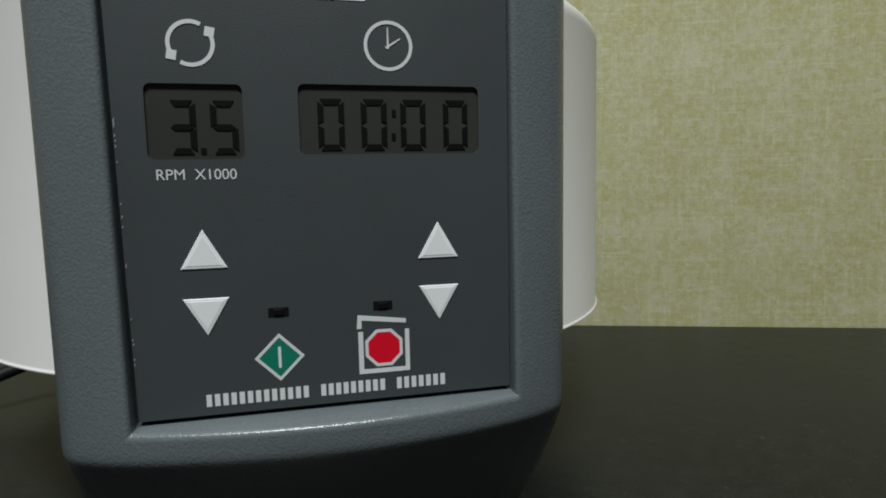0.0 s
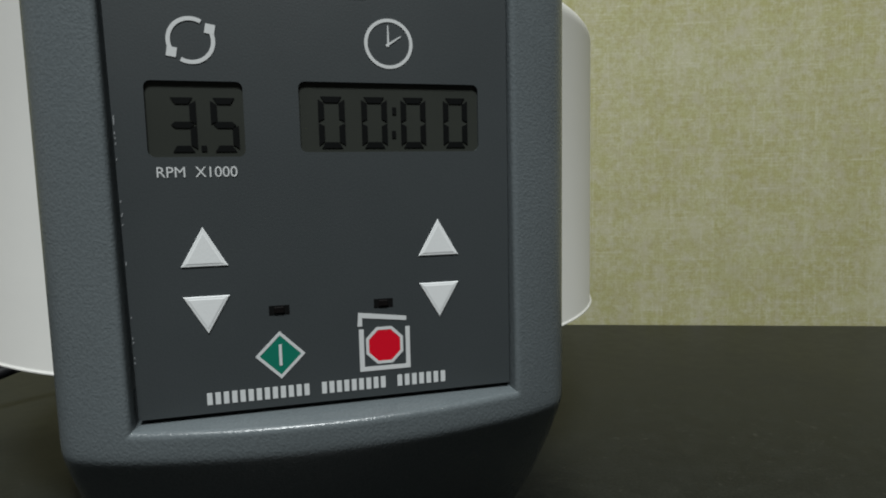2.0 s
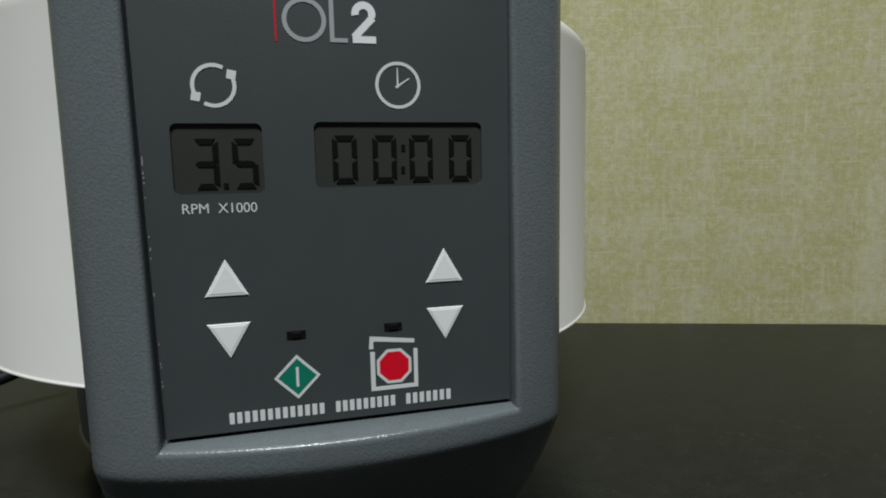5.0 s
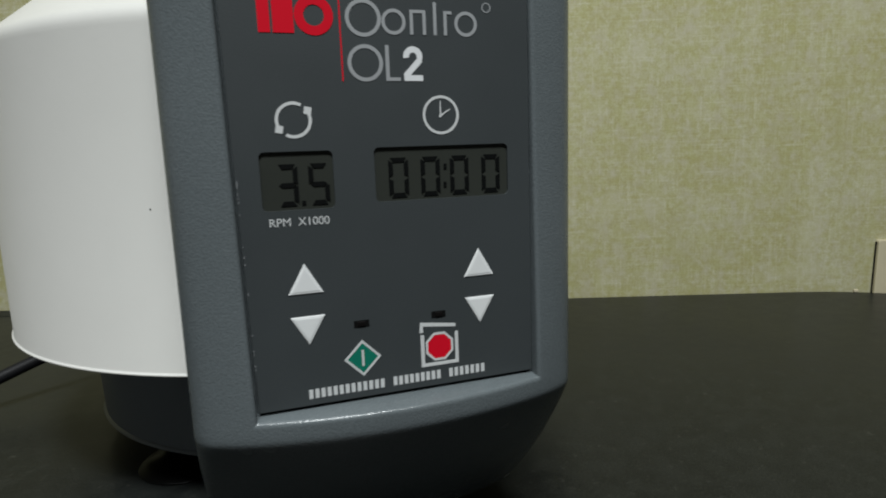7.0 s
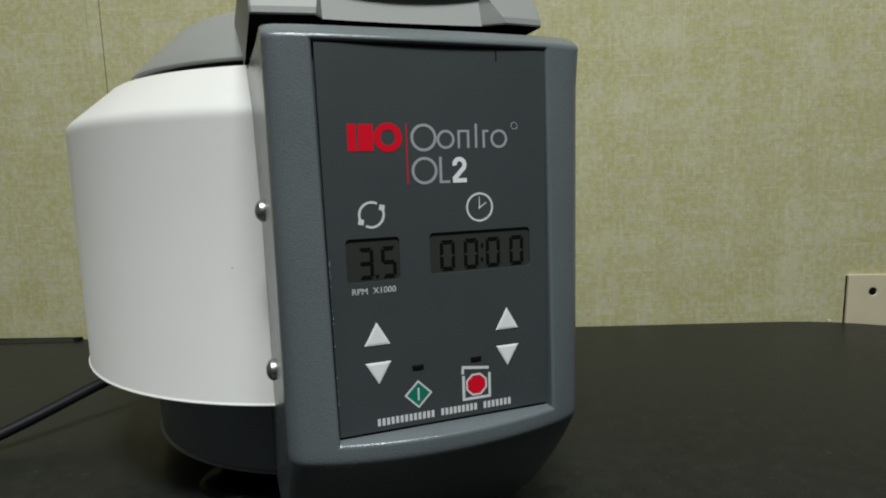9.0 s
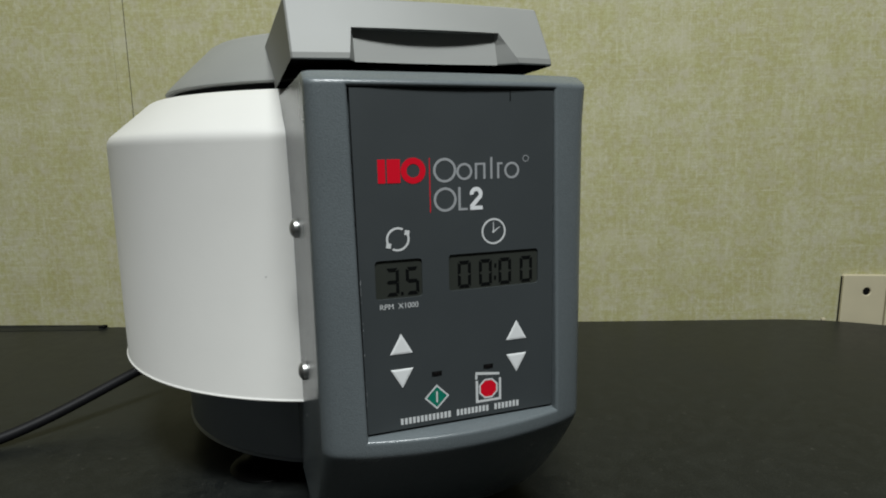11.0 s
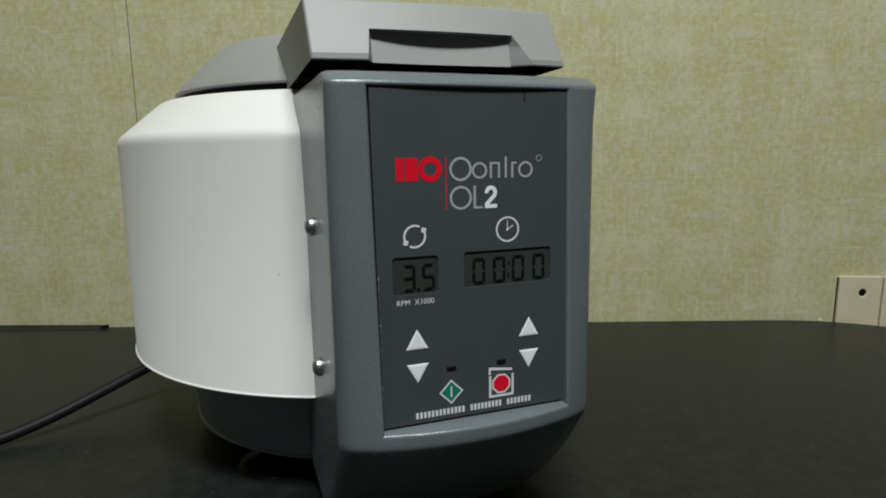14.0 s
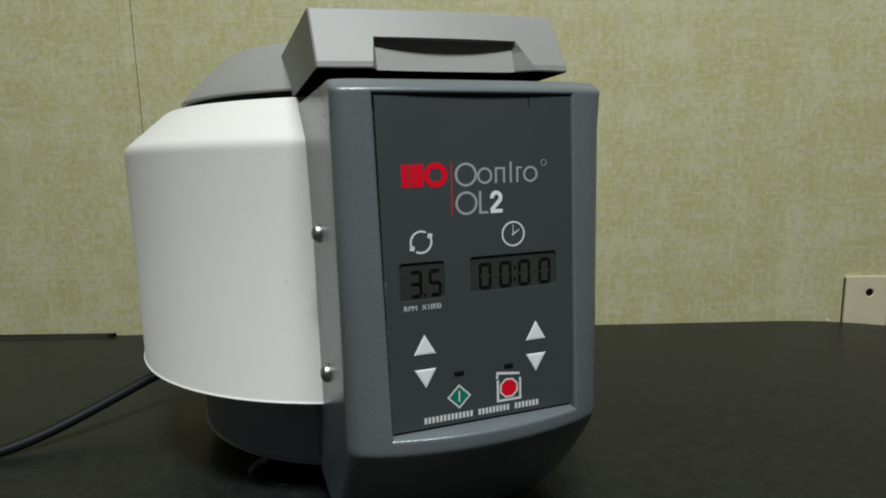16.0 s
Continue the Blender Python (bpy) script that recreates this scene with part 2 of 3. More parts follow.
# ---- setting ----
def room():
    def setting(name, bm, mat, label):
        ob = finish(name, bm, mat)
        ob.matrix_world = ROOM
        return tagged(ob, label, "room", "", "structure")
    setting("wall_north", box(-0.2192, 2.0, 0, 0.1, -0.76, 1.95), CLOTH, "yellow-green woven linen-look wallcovering")
    setting("wall_north_strip", box(-0.2360, -0.2202, 0.0, 0.1, -0.76, 1.95), CLOTH, "narrow lapped strip of linen-look wallcovering")
    setting("wall_north_panel", box(-2.2, -0.2362, 0.0, 0.1, -0.76, 1.95), CLOTH, "yellow-green linen-look wall panel meeting a seam")
    setting("wall_backing", box(-0.2205, -0.2185, 0.0010, 0.09, -0.76, 1.95), BLACK, "dark narrow seam between two wall panels")
    # unseen sides close the room; dark walls, ceiling and floor limit bounced light
    setting("wall_south", box(-2.2, 2.0, -3.3, -3.2, -0.76, 1.95), PLASTER, "unseen plain wall, kept dark to cut bounce light")
    # unseen wall, paler than the others to throw side light on the machine
    setting("wall_west", box(-2.3, -2.2, -3.3, 0.1, -0.76, 1.95), BOUNCE, "unseen pale side wall that bounces light onto the machine")
    setting("wall_east", box(2.0, 2.1, -3.3, 0.1, -0.76, 1.95), PLASTER, "unseen plain side wall, kept dark to cut bounce light")
    setting("ceiling", box(-2.3, 2.1, -3.3, 0.1, 1.95, 2.05), PLASTER, "unseen plain ceiling, kept dark to cut bounce light")
    setting("floor", box(-2.3, 2.1, -3.3, 0.1, -0.86, -0.76), FLOORM, "plain grey vinyl floor")


def bench():
    """A worktop against the wall whose far corner is rounded off, and a thin tapering strip behind it."""
    top = new("bench")
    top.matrix_world = ROOM
    tagged(top, "black laminate bench top with a rounded corner against the wall", "table")
    r, x1, back = 0.235, 0.803, -0.002
    outline = [(-1.6, -0.95), (x1, -0.95)]
    outline += [(x1 - r + r * math.cos(radians(a)), back - r + r * math.sin(radians(a))) for a in range(0, 91, 3)]
    outline += [(-1.6, back)]
    bm = bmesh.new()
    low = [bm.verts.new((x, y, -0.035)) for x, y in outline]
    high = [bm.verts.new((x, y, 0.0)) for x, y in outline]
    bm.faces.new(high)
    bm.faces.new(list(reversed(low)))
    n = len(outline)
    for k in range(n):
        bm.faces.new((low[k], low[(k + 1) % n], high[(k + 1) % n], high[k]))
    rim = [e for e in bm.edges if all(abs(v.co.z) < 1e-6 for v in e.verts)]
    bmesh.ops.bevel(bm, geom=rim, offset=0.0015, segments=2, affect="EDGES", profile=0.5)
    part("bench_top", bm, TABLE, top)
    part("bench_body", box(-1.55, 0.52, -0.88, -0.01, -0.76, -0.035), PLASTER, top)
    bm = box(-1.6, -0.2805, -0.0160, -0.0022, 0.0, 0.0030)
    for v in bm.verts:
        if v.co.z > 0.0015:
            v.co.z = 0.0030 + 0.033 * min(0.33, -0.2805 - v.co.x) if v.co.y > -0.01 else 0.0004
    bmesh.ops.subdivide_edges(bm, edges=[e for e in bm.edges if abs(e.verts[0].co.x - e.verts[1].co.x) > 0.5], cuts=3)
    part("rear_strip", bm, TABLE, top)
    part("rear_strip_end", box(-0.287, -0.2800, -0.0110, -0.0020, 0.0, 0.0034, 0.0005), BLACK, top)


def wall_plates():
    """Cream wall plates low on the wall, a hole in each."""
    def wall_plate(outer, holes, label):
        bm = plate(outer, holes, -0.006, -0.0005)
        rim = [e for e in bm.edges if all(abs(v.co.y + 0.006) < 1e-5 for v in e.verts) and len(e.link_faces) == 2 and e.calc_face_angle(0) > 1]
        bmesh.ops.bevel(bm, geom=rim, offset=0.0012, segments=2, affect="EDGES", profile=0.5)
        ob = tagged(finish("wall_plate", bm, CREAM), label, "wall plate", "wall plates")
        ob.matrix_world = ROOM @ Matrix.Rotation(radians(1.2), 4, "Y")
        ob.matrix_world.translation = ROOM @ Vector((0, 0, 0.0135))
        return ob
    first = wall_plate(round_rect(0.6497, 0.7025, -0.070, 0.0565, 0.0025), [circle(0.6790, 0.0357, 0.0046, 24)], "cream plastic wall plate with a round hole")
    # black disc just inside the hole stands in for its unlit depth
    part("hole_shade_disc", plate(circle(0.6790, 0.0357, 0.0053, 24), (), -0.0046, -0.0004), BLACK, first)
    part("edge_shadow_gap", box(0.6492, 0.6497, -0.0025, -0.0005, -0.069, 0.054), BLACK, first)
    wall_plate(round_rect(0.7045, 0.785, -0.070, 0.0570, 0.0025), (), "cream plastic wall plate beside another plate")
    chip = tagged(finish("plaster_chip", box(0.6245, 0.6295, -0.0115, -0.0085, 0.0, 0.0034, 0.0008), CREAM), "small pale chip lying near the bench edge", "debris")
    chip.matrix_world = ROOM


# ---- the centrifuge ----
AX = (0.0012, 0.2520)        # the bowl's axis
PX, PZ0, PZ1 = 0.0462, 0.0895, 0.2408   # the recess round the control panel
W, TOP, LIP, LOW = 0.0651, 0.2477, 0.0825, 0.020


def recess_left(z):
    """The recess leans outwards a little on its left edge."""
    return PX + 0.0019 * min(1.0, max(0.0, (z - PZ0) / (PZ1 - PZ0)))


def console_shell():
    """A bowed front with a sloping top edge, a recess for the panel and an undercut foot."""
    def half_width(z):
        r = 0.0014
        return W - (r - math.sqrt(max(0, r * r - (z - TOP + r) ** 2)) if z > TOP - r else 0.0)
    def fillet(d, r):
        return r - math.sqrt(max(0.0, r * r - (r - d) ** 2)) if d < r else 0.0
    def ease(s, k):
        return 0.5 * (s + math.sqrt(s * s + k * k))
    def front(x, z, w):
        low = min(1.0, max(0.0, (0.240 - z) / 0.150))
        bow = 0.0016 + 0.0092 * low
        y = -bow + (bow + 0.0002 + 0.0013 * low) * (x / W) ** 2
        px = recess_left(z) if x < 0 else PX
        if abs(x) > px:
            y += 0.0024 * ((abs(x) - px) / (W - px)) ** 2
        s = LIP - z
        if z < LIP + 0.012:
            y += 0.60 * max(0.0, ease(s, 0.0014) - 0.0001) + 3.6 * max(0.0, s) ** 2
        y += fillet(w - abs(x), 0.0062 - 0.0034 * min(1.0, max(0.0, (z - 0.234) / 0.010)))
        y += 1.7 * max(0.0, ease(z - 0.2434, 0.0012) - 0.0002)
        d = max(abs(x) - px, PZ0 - z, z - PZ1)      # rounded rim of the recess
        y += fillet(max(d, 0.0), 0.0015)
        return y
    rim = [0.0, 0.0002, 0.0005, 0.0009, 0.0014, 0.0019, 0.0023]
    zs = [LOW, 0.028, 0.036, 0.045, 0.055, 0.068, 0.074, 0.078, 0.0798, 0.0808, 0.0814, 0.0819, 0.0823, 0.0827, 0.0832, 0.0838, 0.0846, 0.0856]
    zs += [PZ0 - d for d in reversed(rim)] + [PZ0 + (PZ1 - PZ0) * k / 10 for k in range(1, 10)] + [PZ1 + d for d in rim]
    zs += [0.2434, 0.2438, 0.2443, 0.2449, 0.2456, 0.2463, 0.2468, 0.2472, 0.2475, TOP]
    zs = sorted(set(round(z, 6) for z in zs))
    bm = bmesh.new()
    grid = []
    for z in zs:
        w = half_width(z)
        pl = recess_left(z)
        def side(p):
            out = [p + d for d in rim] + [p + 0.0040, p + 0.0062, p + 0.0082]
            return out + [out[-1] + (w - out[-1]) * f for f in (0.3, 0.5, 0.66, 0.78, 0.88, 0.95, 0.985, 1.0)]
        xs = [-x for x in reversed(side(pl))] + [-pl + (pl + PX) * k / 18 for k in range(1, 18)] + side(PX)
        hole = range(4 + len(side(PX)), 4 + len(side(PX)) + 18)
        row = []
        ye = front(w, z, w)
        depths = ((0.13, 1.0), (0.10, 1.0), (0.07, 0.6), (0.045, 0.2), (0.026, 0.0))
        flare = 0.0011 * min(1.0, max(0.0, (z - 0.17) / 0.05))
        for y, f in depths:
            row.append(bm.verts.new((-w - f * flare, max(y, ye + 0.001 * (1 + y)), z)))
        row += [bm.verts.new((x, front(x, z, w), z)) for x in xs]
        for y, f in reversed(depths):
            row.append(bm.verts.new((w + f * flare, max(y, ye + 0.001 * (1 + y)), z)))
        grid.append(row)
    for j in range(len(zs) - 1):
        zc = (zs[j] + zs[j + 1]) / 2
        for i in range(len(grid[0]) - 1):
            if i in hole and PZ0 < zc < PZ1:
                continue
            bm.faces.new((grid[j][i], grid[j][i + 1], grid[j + 1][i + 1], grid[j + 1][i]))
    bm.faces.new(grid[-1])
    bm.faces.new(list(reversed(grid[0])))
    for j in range(len(zs) - 1):
        bm.faces.new((grid[j][0], grid[j + 1][0], grid[j + 1][-1], grid[j][-1]))
    # walls of the recess
    open_edges = [e for e in bm.edges if len(e.link_faces) == 1]
    got = bmesh.ops.extrude_edge_only(bm, edges=open_edges)
    rimv = [v for v in got["geom"] if isinstance(v, bmesh.types.BMVert)]
    for v in rimv:
        v.co.y = 0.0035
    bmesh.ops.contextual_create(bm, geom=[e for e in got["geom"] if isinstance(e, bmesh.types.BMEdge)])
    return bm


def seven_segment(ch, x0, z0, w, h, t):
    """The lit bars of one numeral in the box from x0, z0, w wide and h high."""
    g, m, x1, z1 = 0.00018, z0 + h / 2, x0 + w, z0 + h
    flat = lambda z, dz: [(x0 + t * 0.35 + g, z), (x1 - t * 0.35 - g, z), (x1 - t - g, z + dz), (x0 + t + g, z + dz)]
    mid = [(x0 + g + 0.0004, m), (x0 + t, m + t / 2), (x1 - t, m + t / 2), (x1 - g - 0.0004, m), (x1 - t, m - t / 2), (x0 + t, m - t / 2)]
    up = lambda x, dx, a, b: [(x, a + t * 0.35 + g), (x, b - g), (x + dx, b - t * 0.5 - g), (x + dx, a + t + g)]
    dn = lambda x, dx, a, b: [(x, b - t * 0.35 - g), (x, a + g), (x + dx, a + t * 0.5 + g), (x + dx, b - t - g)]
    bars = {"a": flat(z1, -t), "d": flat(z0, t), "g": mid,
            "f": dn(x0, t, m, z1), "e": up(x0, t, z0, m), "b": dn(x1, -t, m, z1), "c": up(x1, -t, z0, m)}
    lit = {"0": "abcdef", "3": "abgcd", "5": "afgcd"}[ch]
    return [bars[k] for k in lit]


def lettering(text, x0, x1, z0, z1):
    """Raised print of a word, stretched to its box."""
    curve = bpy.data.curves.new("tmp", "FONT")
    curve.body, curve.size, curve.extrude = text, 1.0, 0.0
    curve.offset = 0.0
    ob = new("tmp", curve)
    bpy.context.view_layer.update()
    me = bpy.data.meshes.new_from_object(ob.evaluated_get(bpy.context.evaluated_depsgraph_get()))
    bpy.data.objects.remove(ob)
    bm = bmesh.new()
    bm.from_mesh(me)
    bpy.data.meshes.remove(me)
    xs, ys = [v.co.x for v in bm.verts], [v.co.y for v in bm.verts]
    for v in bm.verts:
        v.co = (x0 + (v.co.x - min(xs)) / (max(xs) - min(xs)) * (x1 - x0), INK, z0 + (v.co.y - min(ys)) / (max(ys) - min(ys)) * (z1 - z0))
    return bm


def arrow_button(panel, cx, z_base, z_tip):
    """A white triangular key with a raised, bevelled field."""
    h = 0.0052
    bm = bmesh.new()
    def ring(k, y):
        cz = z_base + (z_tip - z_base) / 3
        return [bm.verts.new((cx + (x - cx) * k, y, cz + (z - cz) * k)) for x, z in ((cx - h, z_base), (cx + h, z_base), (cx, z_tip))]
    rings = [ring(1.0, 0.0003), ring(1.0, -0.00012), ring(0.95, -0.00026), ring(0.84, -0.00028), ring(0.74, -0.00036)]
    for a, b in zip(rings, rings[1:]):
        for k in range(3):
            bm.faces.new((a[k], a[(k + 1) % 3], b[(k + 1) % 3], b[k]))
    bm.faces.new(rings[-1])
    part("arrow_button", bm, BUTTON, panel, "white raised triangular button")


def control_panel(machine):
    windows = [round_rect(-0.0395, -0.0185, 0.1513, 0.1683, 0.0015), round_rect(-0.0060, 0.0382, 0.1522, 0.1687, 0.0015)]
    panel = part("control_panel", plate([(-0.0454, 0.0907), (0.0459, 0.0907), (0.0459, 0.2402), (-0.0473, 0.2402)], windows, 0.0, 0.0034), PANEL, machine, "dark grey control panel with white printed symbols")
    # displays
    for (x0, x1, z0, z1) in ((-0.0405, -0.0175, 0.150, 0.1693), (-0.0070, 0.0392, 0.151, 0.1697)):
        part("display", box(x0, x1, 0.0007, 0.0033, z0, z1), LCD, panel, "dim greenish liquid crystal display")
    def numeral(ch, x0, z0, w, h):
        for o in seven_segment(ch, x0, z0, w, h, 0.0014):
            part("display_segment", plate(o, (), 0.0005, 0.0009), SEGMENT, panel)
    numeral("3", -0.0349, 0.1525, 0.0060, 0.0122)
    numeral("5", -0.0258, 0.1525, 0.0060, 0.0122)
    part("decimal_point", plate(rect(-0.0282, -0.0270, 0.1526, 0.0 + 0.1539), (), 0.0005, 0.0009), SEGMENT, panel)
    for x in (-0.0016, 0.0087, 0.0184, 0.0292):
        numeral("0", x, 0.1532, 0.0063, 0.0122)
    part("colon", merge(plate(rect(0.0163, 0.0173, 0.1613, 0.1630), (), 0.0005, 0.0009), plate(rect(0.0161, 0.0171, 0.1556, 0.1573), (), 0.0005, 0.0009)), SEGMENT, panel)
    part("lettering", lettering("RPM  X1000", -0.0379, -0.0206, 0.1467, 0.1491), PRINT, panel, "small white words under the display")
    # turning arrows
    c, r0, r1 = (-0.0290, 0.1772), 0.0043, 0.0052
    out = []
    for a in (0, 180):
        out.append(arc_band(*c, r0, r1, a - 119, a + 22))
        t = radians(a + 32)
        hx, hz = c[0] + 0.0049 * math.cos(t), c[1] + 0.0049 * math.sin(t)
        out.append([(hx + 0.0015 * math.cos(radians(k)), hz + 0.0015 * math.sin(radians(k))) for k in (35, 125, 215, 305)])
    part("rotation_symbol", ink(*out), PRINT, panel)
    # clock
    c = (0.0158, 0.1780)
    part("clock_symbol", ink((circle(*c, 0.0059), [circle(*c, 0.0051)]), bar((c[0] - 0.0001, c[1] - 0.0007), (c[0] - 0.0001, c[1] + 0.0043), 0.0005, 0.00025),
                             bar((c[0] - 0.0006, c[1] - 0.0005), (c[0] + 0.0030, c[1] + 0.0018), 0.0006, 0.00025)), PRINT, panel)
    # keys
    for cx in (-0.0290, 0.0270):
        arrow_button(panel, cx, 0.1260, 0.1352)
        arrow_button(panel, cx, 0.1190, 0.1100)
    for x0 in (-0.0152, 0.0101):
        well = part("indicator_lamp", box(x0, x0 + 0.0048, -0.0001, 0.0006, 0.1135, 0.1157), BLACK, panel, "small unlit indicator lamp")
        part("lens", box(x0 + 0.0012, x0 + 0.0036, -0.0004, 0.0004, 0.1138, 0.1154, 0.0002), LENS, well)
    cx, cz, r = -0.0130, 0.1035, 0.0059
    dia = lambda k: [(cx - k, cz), (cx, cz - k), (cx + k, cz), (cx, cz + k)]
    key = part("start_button", ink((dia(r), [dia(r - 0.0010)])), PRINT, panel, "green diamond start button with a pale rim")
    part("field", ink(dia(r - 0.0010), face=-0.00008), GREEN, key)
    part("stroke", ink(rect(cx - 0.00035, cx + 0.00035, cz - 0.0026, cz + 0.0026), face=-0.0002), PRINT, key)
    cx, cz = 0.0125, 0.1038
    octo = lambda k: [(cx + k * math.cos(radians(22.5 + 45 * i)), cz + k * math.sin(radians(22.5 + 45 * i))) for i in range(8)]
    key = part("stop_button", ink((octo(0.0051), [octo(0.0043)])), PRINT, panel, "red octagonal stop button inside an open box symbol")
    part("field", ink(octo(0.0043), face=-0.00008), RED, key)
    b = [(0.0061, 0.1082), (0.0061, 0.0974), (0.0190, 0.0974), (0.0190, 0.1082), (0.0179, 0.1082), (0.0179, 0.0985), (0.0073, 0.0985), (0.0073, 0.1082)]
    part("box_symbol", ink(b), PRINT, key)
    part("open_lid_symbol", ink([(0.0058, 0.1090), (0.0070, 0.1090), (0.0070, 0.1111), (0.0182, 0.1098), (0.0182, 0.1109), (0.0061, 0.1125)]), PRINT, key)
    # maker's line, as plain bars
    for x, pitch, letters in ((-0.0303, 0.00188, 13), (-0.0035, 0.00184, 9), (0.0155, 0.00190, 7)):
        for k in range(letters):
            part("name_bar", ink(rect(x + pitch * k, x + pitch * k + 0.0012, 0.0928, 0.0957)), PRINT, panel)
    # maker's mark, as plain shapes
    part("red_mark", ink(rect(-0.0368, -0.0335, 0.2012, 0.2112), rect(-0.0328, -0.0270, 0.2012, 0.2112)), RED, panel, "red block shapes")
    part("red_ring", ink((circle(-0.0213, 0.2062, 0.0055), [circle(-0.0213, 0.2062, 0.0029)])), RED, panel)
    part("red_rule", ink(rect(-0.0142, -0.0138, 0.1880, 0.2115)), RED, panel)
    ring = lambda cx, cz, r, t: (circle(cx, cz, r), [circle(cx, cz, r - t)])
    part("grey_mark", ink(ring(-0.0071, 0.2060, 0.0053, 0.0011), ring(0.0020, 0.2052, 0.0037, 0.0010), rect(0.0070, 0.0080, 0.2017, 0.2088), rect(0.0110, 0.0120, 0.2017, 0.2088), rect(0.0080, 0.0110, 0.2079, 0.2088),
                          rect(0.0144, 0.0154, 0.2017, 0.2112), rect(0.0177, 0.0187, 0.2017, 0.2088), rect(0.0187, 0.0203, 0.2079, 0.2088), ring(0.0249, 0.2052, 0.0037, 0.0010)), PRINTDIM, panel, "pale grey rings and bars")
    part("grey_mark", ink(ring(-0.0071, 0.1933, 0.0053, 0.0011), rect(-0.0010, 0.0001, 0.1882, 0.1985), rect(0.0001, 0.0034, 0.1882, 0.1892)), PRINTDIM, panel, "pale grey ring and bar")
    part("white_mark", ink(rect(0.0046, 0.0105, 0.1882, 0.1899), bar((0.0050, 0.1895), (0.0098, 0.1945), 0.0018), arc_band(0.0075, 0.1953, 0.0012, 0.0030, -20, 190, 24)), PRINTWHITE, panel, "white hooked shape")
    part("small_ring", ink(ring(0.0318, 0.2103, 0.0015, 0.0003)), PRINTDIM, panel)
    part("scratch", ink(rect(0.0240, 0.0245, 0.2355, 0.2400)), BLACK, panel, "short dark scratch")
    # chips along the worn edge
    rnd = random.Random(4)
    chips = [bar((-0.0440 - 0.0127 * z, z), (-0.04395 - 0.0127 * z + rnd.uniform(0, 0.0002), z + rnd.uniform(0.0003, 0.0009)), 0.00018) for z in (rnd.uniform(0.093, 0.165) for _ in range(16))]
    tagged(part("worn_edge", ink(*chips), PRINTDIM, panel, "pale chips along the panel edge"), kind="stuff")


def screw(machine, x, y, z, side):
    prof = [(0.0, 0.0026), (0.0016, 0.0025), (0.0030, 0.0020), (0.0041, 0.0012), (0.0045, 0.0006), (0.0049, 0.0004), (0.0050, -0.0004), (0.0050, -0.002), (0.0, -0.002)]
    ob = part("screw", lathe(prof, 24), STEEL, machine, "domed zinc screw", True, 40)
    ob.matrix_local = pose(x, y, z, 0, 90 * side, 0)


